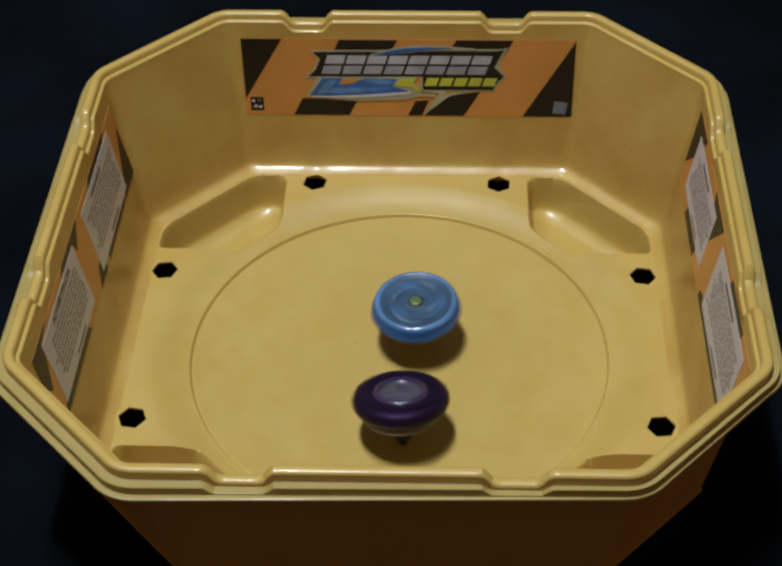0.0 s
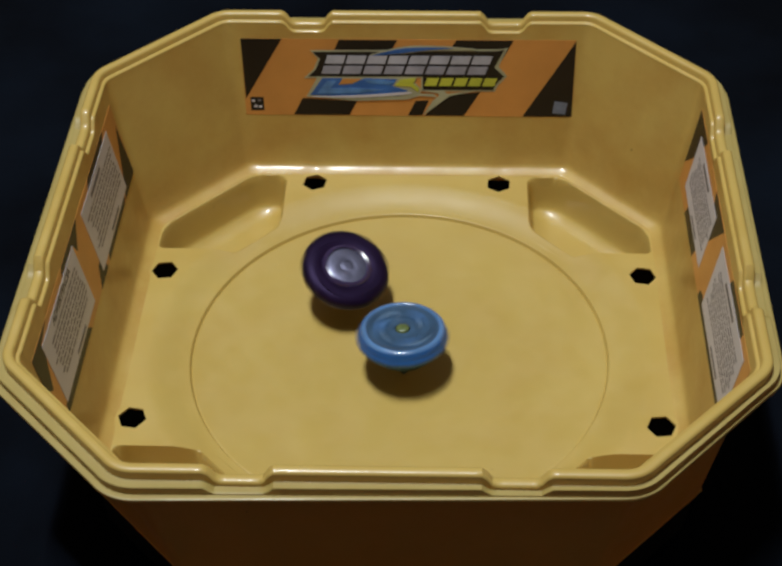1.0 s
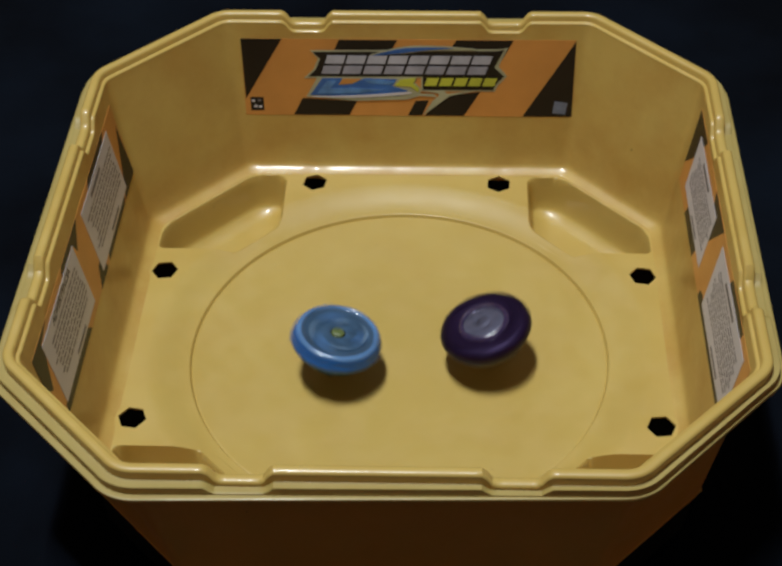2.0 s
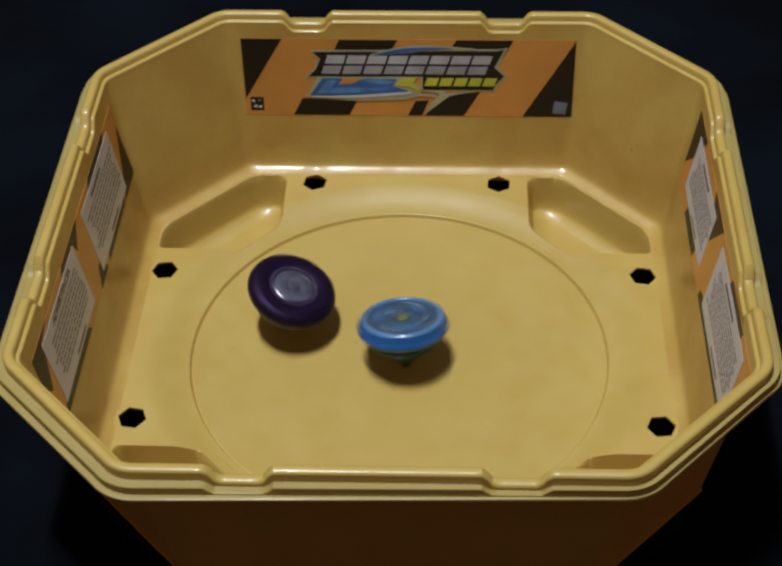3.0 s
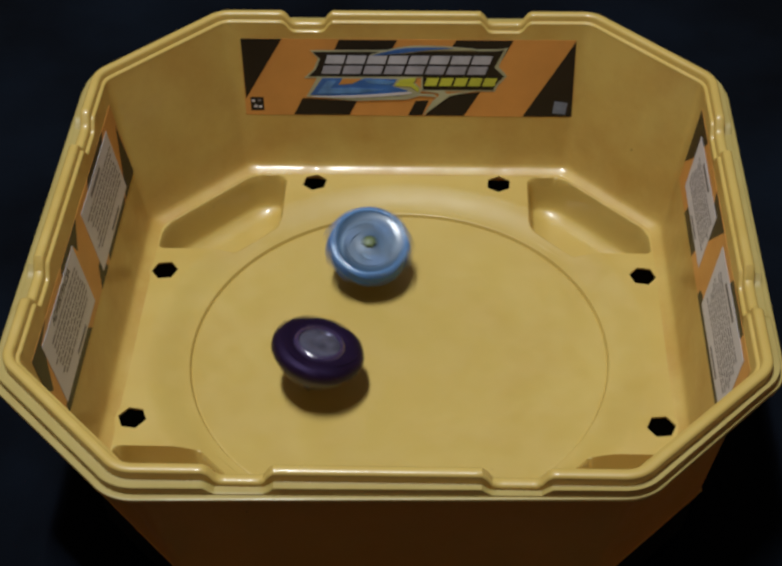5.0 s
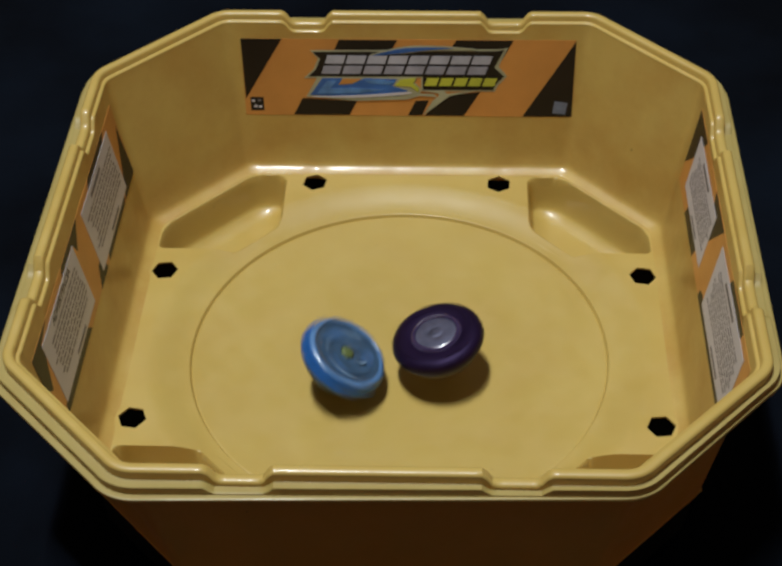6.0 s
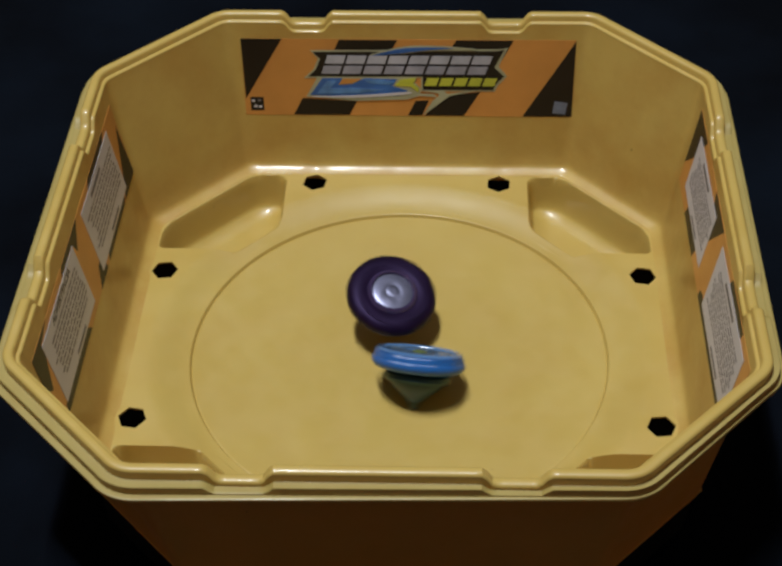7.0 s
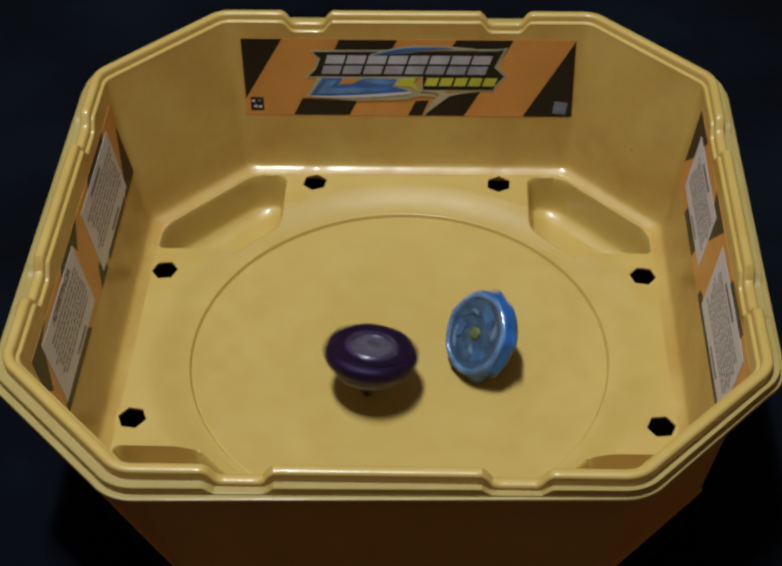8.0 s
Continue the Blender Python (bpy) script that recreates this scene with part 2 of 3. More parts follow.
def outline(half, rounding, corner):
    """Points of an octagon with rounded corners: plan position, outward normal, and place along its side (2 on corner walls)."""
    out = []
    dist = [half, half + corner] * 4
    for k in range(8):
        a0, a1 = k * math.pi / 4, (k + 1) * math.pi / 4
        n0, n1 = Vector((math.cos(a0), math.sin(a0))), Vector((math.cos(a1), math.sin(a1)))
        prev = Vector((math.cos(a0 - math.pi / 4), math.sin(a0 - math.pi / 4)))
        t0 = Vector((-n0.y, n0.x))

        def cross(na, da, nb, db):
            det = na.x * nb.y - na.y * nb.x
            return Vector(((da * nb.y - db * na.y) / det, (na.x * db - nb.x * da) / det))

        start, end = cross(prev, dist[k - 1], n0, dist[k]), cross(n0, dist[k], n1, dist[(k + 1) % 8])
        cut = rounding * math.tan(math.pi / 8)
        s0, s1 = start.dot(t0) + cut, end.dot(t0) - cut
        steps = 90 if k % 2 == 0 else 10
        for i in range(steps + 1):
            s = s0 + (s1 - s0) * i / steps
            out.append((n0 * dist[k] + t0 * s, n0, s if k % 2 == 0 else 2.0))
        centre = end - (n0 + n1).normalized() * (rounding / math.cos(math.pi / 8))
        for i in range(1, 6):
            a = a0 + (a1 - a0) * i / 6
            n = Vector((math.cos(a), math.sin(a)))
            out.append((centre + n * rounding, n, 2.0))
    return out


def notch(s):
    """1 inside the two notches of a long side, 0 elsewhere."""
    s = abs(s)
    return float(smoothstep(0.380, 0.430, s) * (1 - smoothstep(0.582, 0.635, s)))


def sweep(name, profile, parent, label="", wavy=False, mat=PLASTIC):
    """Sweeps a profile of (outset, height, how far it dips in a notch, lowest height there) round the octagon."""
    bm = bmesh.new()
    # the corner walls lean out a little more than the long ones
    paths = [outline(WALL_T, 0.085 + max(0.0, -o), DIAG + 0.020 * (z - 0.05) / 0.88) for o, z, _, _ in profile]
    rings = []
    for k in range(len(paths[0])):
        ring = []
        for (o, z, dips, low), path in zip(profile, paths):
            p, n, s = path[k]
            w = min(1.0, max(0.0, (o - 0.085) / 0.035))  # the near side is warped a touch
            o += ((1 - w) * (0.011 - 0.0067 * p.x) - w * (0.0277 * p.x - 0.0019)) * max(0.0, -n.y) * float(smoothstep(0.5, 0.9, z))
            h = max(z - notch(s) * 0.058 * dips, min(z, low))
            if wavy and z < 0.19:
                h += 0.0022 * noise.noise(Vector((p.x * 8, p.y * 8, z * 9))) - 0.004 * math.exp(-((abs(s) - 0.494) / 0.05) ** 2)
            ring.append(bm.verts.new(((p.x + n.x * o + sway(p.y, z)) * U, (p.y + n.y * o) * U, h * U)))
        rings.append(ring)
    for a, b in zip(rings, rings[1:] + rings[:1]):
        for i in range(len(profile) - 1):
            bm.faces.new((a[i], b[i], b[i + 1], a[i + 1]))
    return part(name, bm, mat, parent, label)


def sway(y, z):
    """The tub sits a touch askew: its walls lean a little to one side."""
    return (0.004 * y - 0.007) * z


def wall_out(z):
    return (z - Z_T) * LEAN


def arena():
    root = thing("battle_arena", pose(0, 0, GROUND * U), "yellow plastic spinning-top arena standing on dark cloth", "toy arena")
    hold = root.matrix_world.inverted()

    # foot fillet and inner wall
    zf, of = FLOOR_RIM + 0.0015, wall_out(FLOOR_RIM)
    foot = [(0.062, 0.0), (0.055, 0.0012), (0.045, 0.005), (0.030, 0.0112), (0.017, 0.0180), (0.008, 0.0262), (0.002, 0.0390), (-0.004, 0.060)]
    rows = [(of - inset, zf + rise, 0, -9) for inset, rise in foot] + [(wall_out(zf + 0.10), zf + 0.10, 0, -9)]
    rows += [(wall_out(z), z, 0, -9) for z in (0.22, 0.35, 0.5, 0.65, 0.78)]
    rows += [(wall_out(0.860), 0.860, 1, -9), (0.002, 0.894, 1, -9)]
    pieces = [arena_floor(None), sweep("inner_wall", rows, None, "eight-sided yellow plastic inner wall with rubbed dirt", wavy=True, mat=RUBBED)]
    t = TOP
    rim = [(0.002, t - 0.044, 1, -9), (0.004, t - 0.039, 1, -9), (0.009, t - 0.036, 1, -9), (0.016, t - 0.036, 1, -9),
           (0.019, t - 0.033, 1, -9), (0.021, t - 0.012, 1, -9), (0.025, t - 0.004, 1, -9), (0.033, t, 1, -9),
           (0.052, t, 1, -9), (0.060, t - 0.003, 1, -9), (0.065, t - 0.009, 1, -9), (0.066, t - 0.014, 1, -9), (0.0642, t - 0.049, 1, t - 0.081)]
    pieces.append(sweep("rim", rim, None, "yellow plastic rim crest with eight shallow notches"))
    flange = [rim[-1],
           (0.066, t - 0.0505, 1, t - 0.082), (0.068, t - 0.051, 1, t - 0.082), (0.090, t - 0.0485, 1, t - 0.080), (0.0985, t - 0.048, 1, t - 0.080),
           (0.101, t - 0.051, 1, t - 0.081), (0.1012, t - 0.056, 1, t - 0.081), (0.0995, t - 0.085, 0, -9), (0.101, t - 0.0868, 0, -9),
           (0.105, t - 0.0870, 0, -9), (0.116, t - 0.0856, 0, -9), (0.1185, t - 0.0858, 0, -9),
           (0.123, t - 0.088, 0, -9), (0.125, t - 0.096, 0, -9), (0.123, t - 0.104, 0, -9), (0.116, t - 0.107, 0, -9),
           (0.060, t - 0.110, 0, -9)]
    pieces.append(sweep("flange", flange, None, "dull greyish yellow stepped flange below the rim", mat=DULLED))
    skin = [(0.060, t - 0.110, 0, -9)] + [(wall_out(z) + 0.008 + 0.042 * smoothstep(0.6, 0.84, z), z, 0, -9) for z in (0.80, 0.70, 0.6, 0.4, 0.2, 0.06)]
    skin += [(wall_out(0.02) + 0.006, 0.02, 0, -9), (wall_out(0.0) - 0.01, 0.004, 0, -9), (wall_out(0) - 0.03, -0.002, 0, -9)]
    pieces.append(sweep("outer_wall", skin, None, "plain yellow plastic outer wall of the arena"))
    for ob in pieces:
        ob.parent = root
        ob.matrix_parent_inverse = hold

    # feet: the undersides of the corner pockets, blackened to block light glowing through them
    for k in range(4):
        bm = bmesh.new()
        plan = [(0.62, 1.305), (0.86, 1.305), (1.295, 0.87), (1.295, 0.625), (0.862, 0.625), (0.62, 0.862)]
        top = [bm.verts.new((x * U, y * U, -0.02 * U)) for x, y in plan]
        low = [bm.verts.new(((0.955 + (x - 0.955) * 0.97) * U, (0.955 + (y - 0.955) * 0.97) * U, GROUND * U)) for x, y in plan]
        for i in range(6):
            bm.faces.new((top[i], top[(i + 1) % 6], low[(i + 1) % 6], low[i]))
        bm.faces.new(low)
        bmesh.ops.bevel(bm, geom=[e for e in bm.edges if len(e.link_faces) == 2], offset=0.0012, segments=2, affect="EDGES")
        bmesh.ops.rotate(bm, verts=bm.verts, cent=(0, 0, 0), matrix=Matrix.Rotation(k * math.pi / 2, 3, "Z"))
        ob = part("foot", bm, LIGHT_STOP, root, "black foot under a corner pocket, added to block light through the plastic")
        ob.matrix_parent_inverse = hold
    return root, hold


def on_wall(turn, u, z, lift):
    """A place on the inner wall that stands turned by so many quarter turns from the far one."""
    x, y = u, WALL_T + wall_out(z) - lift
    for _ in range(turn % 4):
        x, y = -y, x
    return Vector(((x + sway(y, z)) * U, y * U, z * U))


def slab(name, turn, plan, lift, mat, parent, hold, label="", thick=0.0009):
    """A thin printed piece on a wall, from its outline in (along, height)."""
    bm = bmesh.new()
    front = [bm.verts.new(on_wall(turn, u, z, lift + thick)) for u, z in plan]
    rear = [bm.verts.new(on_wall(turn, u, z, lift - 0.0003)) for u, z in plan]
    bm.faces.new(front)
    n = len(plan)
    for i in range(n):
        bm.faces.new((front[i], front[(i + 1) % n], rear[(i + 1) % n], rear[i]))
    ob = part(name, bm, mat, parent, label, smooth=False)
    if parent.parent is None:
        ob.matrix_parent_inverse = hold
    return ob


def box(u0, z0, u1, z1, slant=0.0):
    h = (z1 - z0) * slant
    return [(u0, z0), (u1, z0), (u1 + h, z1), (u0 + h, z1)]


def curve(points, steps=6):
    """A closed smooth outline through points."""
    n, out = len(points), []
    for i in range(n):
        p0, p1, p2, p3 = (points[(i + k - 1) % n] for k in range(4))
        for j in range(steps):
            t = j / steps
            out.append(tuple(0.5 * (2 * b + (c - a) * t + (2 * a - 5 * b + 4 * c - d) * t * t + (3 * b - a - 3 * c + d) * t ** 3)
                             for a, b, c, d in zip(p0, p1, p2, p3)))
    return out


def far_sticker(root, hold):
    def add(name, plan, mat, lift, label=""):
        return slab(name, 0, plan, lift, mat, base, hold, label)

    base = slab("sticker", 0, box(-0.856, 0.369, 0.873, 0.810), 0.0004, ORANGE, root, hold,
                "orange sticker with black hazard stripes and a badge")
    for plan in ([(-0.856, 0.810), (-0.642, 0.810), (-0.850, 0.465)], [(-0.347, 0.806), (-0.045, 0.806), (-0.075, 0.750), (-0.372, 0.750)],
                 [(0.258, 0.807), (0.552, 0.807), (0.455, 0.620), (0.440, 0.720), (0.225, 0.750)], [(-0.550, 0.470), (-0.262, 0.455), (-0.303, 0.372), (-0.600, 0.372)],
                 [(0.007, 0.372), (0.047, 0.458), (0.118, 0.463), (0.082, 0.372)], [(0.098, 0.372), (0.196, 0.493), (0.386, 0.512), (0.303, 0.372)],
                 [(0.612, 0.371), (0.872, 0.805), (0.871, 0.371)]):
        add("black_stripe", plan, BLACK, 0.0014)
    # the badge: a black plate with a pale edge, blue swooshes and a lime bolt
    add("badge_edge", [(-0.496, 0.746), (0.470, 0.758), (0.524, 0.766), (0.478, 0.662), (0.524, 0.606), (0.478, 0.552), (0.462, 0.517), (0.076, 0.516),
                       (0.078, 0.594), (-0.536, 0.588), (-0.482, 0.640), (-0.460, 0.699)], PALE_INK, 0.0024)
    add("badge_plate", [(-0.484, 0.738), (0.466, 0.748), (0.506, 0.757), (0.456, 0.656), (0.508, 0.606), (0.466, 0.558), (0.454, 0.526), (0.086, 0.524),
                        (0.086, 0.602), (-0.515, 0.598), (-0.472, 0.638), (-0.448, 0.699)], BLACK, 0.0034)
    add("badge_edge", curve([(-0.19, 0.722), (-0.04, 0.766), (0.10, 0.778), (0.29, 0.768), (0.36, 0.755), (0.135, 0.750), (-0.02, 0.732)]), PALE_INK, 0.0044)
    add("badge_arc", curve([(-0.175, 0.720), (-0.04, 0.758), (0.10, 0.768), (0.24, 0.763), (0.12, 0.754), (-0.02, 0.736)]), BLUE_INK, 0.0054)
    add("swoosh_edge", [(-0.528, 0.480), (-0.465, 0.594), (-0.02, 0.598), (0.054, 0.598), (0.044, 0.565), (0.074, 0.535), (0.074, 0.508), (-0.002, 0.468), (-0.26, 0.458)],
        PALE_INK, 0.0044)
    add("tail_edge", [(-0.002, 0.466), (0.062, 0.503), (0.144, 0.499), (0.164, 0.476), (0.146, 0.484), (0.066, 0.490)], PALE_INK, 0.0046)
    add("tail_edge", [(0.072, 0.520), (0.194, 0.522), (0.214, 0.501), (0.390, 0.528), (0.226, 0.490), (0.086, 0.374), (0.140, 0.462), (0.176, 0.496), (0.162, 0.507)],
        PALE_INK, 0.0044)
    add("swoosh", [(-0.508, 0.490), (-0.440, 0.590), (-0.335, 0.590), (-0.358, 0.551), (-0.284, 0.555), (-0.221, 0.590), (-0.047, 0.586), (-0.074, 0.546),
                   (0.008, 0.520), (-0.040, 0.490), (-0.259, 0.484)], BLUE_INK, 0.0054)
    for plan, mat in (([(-0.472, 0.500), (-0.415, 0.576), (-0.365, 0.576), (-0.400, 0.530), (-0.290, 0.534), (-0.110, 0.528), (-0.260, 0.506)], SKY_INK),
                      (curve([(-0.50, 0.482), (-0.25, 0.492), (0.005, 0.512), (-0.01, 0.498), (-0.25, 0.478)]), WHITE),
                      ([(-0.225, 0.582), (-0.14, 0.584), (-0.06, 0.572), (-0.09, 0.556), (-0.19, 0.562)], SKY_INK),
                      ([(-0.330, 0.589), (-0.352, 0.556), (-0.290, 0.560), (-0.236, 0.588)], ORANGE),
                      ([(-0.061, 0.549), (-0.030, 0.586), (0.050, 0.595), (0.036, 0.564), (0.066, 0.535), (0.062, 0.512), (0.022, 0.545)], LIME_INK)):
        add("swoosh_streak", plan, mat, 0.0064)
    # plain slanted bars, two to a block, in place of the maker's lettering
    for i in range(8):
        u = -0.444 + i * 0.1085
        add("silver_bar", box(u + 0.020, 0.674, u + 0.116, 0.720, 0.33), SILVER, 0.0054)
        add("silver_bar", box(u, 0.616, u + 0.094, 0.661, 0.33), PEWTER_INK, 0.0054)
    for i in range(5):
        u = 0.094 + i * 0.0755
        add("lime_bar", box(u, 0.549, u + 0.062, 0.594, 0.34), LIME_INK, 0.0054)
    add("black_square", box(-0.827, 0.396, -0.757, 0.474), BLACK, 0.0014)
    for u, z in ((-0.812, 0.452), (-0.780, 0.455), (-0.800, 0.420), (-0.775, 0.418)):
        add("pale_mark", box(u - 0.009, z - 0.006, u + 0.008, z + 0.006), GREY_INK if z > 0.453 else WHITE, 0.0024)
    add("maker_mark", [(0.768, 0.392), (0.836, 0.386), (0.846, 0.452), (0.778, 0.462)], STEEL_INK, 0.0024)


def label_card(turn, u0, u1, z0, z1, root, base, hold, lines, title=""):
    card = slab("warning_label", turn, box(u0, z0, u1, z1), 0.0022, WHITE, base, hold, "white paper warning label with lines of fine print")
    rng = random.Random(int(1000 * (u0 + 3 + turn)))
    w, h = u1 - u0, z1 - z0
    top = z1 - 0.10 * h
    if title:
        font = bpy.data.curves.new("title", "FONT")
        font.body, font.size, font.extrude, font.offset = title, 0.050 * U, 0.00003, 0.0001
        font.shear = 0.25
        ob = new("title", font)
        bpy.context.view_layer.update()
        me = bpy.data.meshes.new_from_object(ob.evaluated_get(bpy.context.evaluated_depsgraph_get()))
        bpy.data.objects.remove(ob)
        a, b = on_wall(turn, u0 + 0.27 * w, top - 0.012, 0.0036), on_wall(turn, u0 + 0.28 * w, top - 0.012, 0.0036)
        c = on_wall(turn, u0 + 0.27 * w, top - 0.002, 0.0036)
        x, y = (b - a).normalized(), (c - a).normalized()
        me.transform(Matrix.Translation(a) @ Matrix((x, y, x.cross(y))).transposed().to_4x4())
        me.materials.append(BLACK)
        ob = new("title", me)
        ob.parent = base
        ob["label"] = "black printed word"
    else:
        slab("heading_bar", turn, box(u0 + 0.28 * w, top - 0.014, u0 + 0.62 * w, top + 0.008, 0.3), 0.0034, GREY_INK, base, hold, thick=0.0003)
    # fine print: plain bars
    bm = bmesh.new()
    for i in range(lines):
        z = top - 0.040 - i * (0.80 * h - 0.060) / lines
        u = u0 + 0.06 * w + 0.10 * w * rng.random()
        while u < u1 - 0.10 * w:
            run = 0.015 + 0.045 * rng.random()
            quad = [bm.verts.new(on_wall(turn, uu, zz, 0.0036)) for uu, zz in
                    ((u, z - 0.0055), (min(u + run, u1 - 0.04 * w), z - 0.0055), (min(u + run, u1 - 0.04 * w), z + 0.0055), (u, z + 0.0055))]
            bm.faces.new(quad)
            u += run + 0.008
    ob = part("fine_print", bm, GREY_INK, base, "lines of grey fine print", smooth=False)
    ob["kind"] = "stuff"
    slab("foot_bar", turn, box(u0 + 0.42 * w, z0 + 0.045 * h, u0 + 0.70 * w, z0 + 0.095 * h, 0.3), 0.0034, GREY_INK, base, hold, thick=0.0003)
    return card


def side_stickers(root, hold):
    # a quarter turn to the left of the far wall
    base = slab("sticker", 1, box(-0.868, 0.384, 0.868, 0.803), 0.0004, ORANGE, root, hold, "orange side sticker with black stripes and two white labels")
    for plan in ([(0.846, 0.690), (0.868, 0.384), (0.640, 0.384), (0.700, 0.450)], [(0.665, 0.803), (0.300, 0.803), (0.250, 0.765), (0.610, 0.765)],
                 [(0.020, 0.803), (-0.300, 0.803), (-0.330, 0.765), (-0.120, 0.765), (-0.085, 0.700)], [(0.160, 0.384), (0.000, 0.384), (0.056, 0.480), (0.100, 0.480)],
                 [(-0.610, 0.803), (-0.868, 0.803), (-0.868, 0.620), (-0.805, 0.570), (-0.740, 0.720), (-0.740, 0.770)],
                 [(-0.250, 0.384), (-0.765, 0.384), (-0.765, 0.430), (-0.300, 0.430)], [(0.620, 0.384), (0.200, 0.384), (0.220, 0.422), (0.640, 0.422)]):
        slab("black_stripe", 1, plan, 0.0014, BLACK, base, hold, thick=0.0005)
    label_card(1, 0.088, 0.705, 0.418, 0.764, root, base, hold, 8)
    label_card(1, -0.743, -0.120, 0.427, 0.762, root, base, hold, 8, "ADVERTENCIA")
    # and to the right
    base = slab("sticker", 3, box(-0.830, 0.400, 0.880, 0.832), 0.0004, ORANGE, root, hold, "orange side sticker with black stripes and two white labels")
    for plan in ([(-0.830, 0.830), (-0.570, 0.830), (-0.720, 0.620), (-0.830, 0.515)], [(-0.225, 0.832), (0.055, 0.828), (-0.066, 0.683), (-0.130, 0.600)],
                 [(-0.570, 0.400), (-0.260, 0.400), (-0.230, 0.475), (-0.540, 0.475)],
                 [(0.005, 0.400), (0.700, 0.400), (0.700, 0.445), (0.110, 0.445), (0.066, 0.464), (0.010, 0.440)],
                 [(0.360, 0.832), (0.680, 0.832), (0.660, 0.780), (0.330, 0.780)]):
        slab("black_stripe", 3, plan, 0.0014, BLACK, base, hold, thick=0.0005)
    label_card(3, -0.696, -0.105, 0.467, 0.772, root, base, hold, 8)
    label_card(3, 0.098, 0.786, 0.436, 0.788, root, base, hold, 9)


# ---- the tops ----
def turned(name, profile, mat, parent, label="", n=72, wave=None, cap=True):
    """A turned part from (radius, height) in millimetres; wave(angle, radius, height) adds to the radius."""
    bm = bmesh.new()
    rings = []
    for r, z in profile:
        ring = []
        for i in range(n):
            a = i / n * math.tau
            dr, dz = wave(a, r, z) if wave else (0.0, 0.0)
            ring.append(bm.verts.new(((r + dr) * math.cos(a) / 1000, (r + dr) * math.sin(a) / 1000, (z + dz) / 1000)))
        rings.append(ring)
    for p, q in zip(rings, rings[1:]):
        for i in range(n):
            bm.faces.new((p[i], p[(i + 1) % n], q[(i + 1) % n], q[i]))
    if cap:
        for ring in (rings[0], rings[-1]):
            bm.faces.new(ring)
    bmesh.ops.remove_doubles(bm, verts=bm.verts, dist=1e-6)
    return part(name, bm, mat, parent, label)


def blade(name, mat, parent, a0, span, r0, r1, z0, z1, twist=0.0, steps=8):
    """A raised curved fin between two radii."""
    bm = bmesh.new()
    low, up = [], []
    for i in range(steps + 1):
        t = i / steps
        a = a0 + span * t
        ra, rb = r0 + (r1 - r0) * t * twist, r0 + (r1 - r0) * (1 - (1 - t) * twist * 0.5)
        for r, z, lst in ((ra, z0, low), (rb, z0, low), (ra + 0.3, z1, up), (rb - 0.3, z1, up)):
            lst.append(bm.verts.new((r * math.cos(a) / 1000, r * math.sin(a) / 1000, z / 1000)))
    for i in range(steps):
        l, u = low[2 * i:2 * i + 4], up[2 * i:2 * i + 4]
        bm.faces.new((u[0], u[1], u[3], u[2]))
        bm.faces.new((l[0], u[0], u[2], l[2]))
        bm.faces.new((l[1], l[3], u[3], u[1]))
    bm.faces.new((low[0], low[1], up[1], up[0]))
    bm.faces.new((low[-2], up[-2], up[-1], low[-1]))
    return part(name, bm, mat, parent)


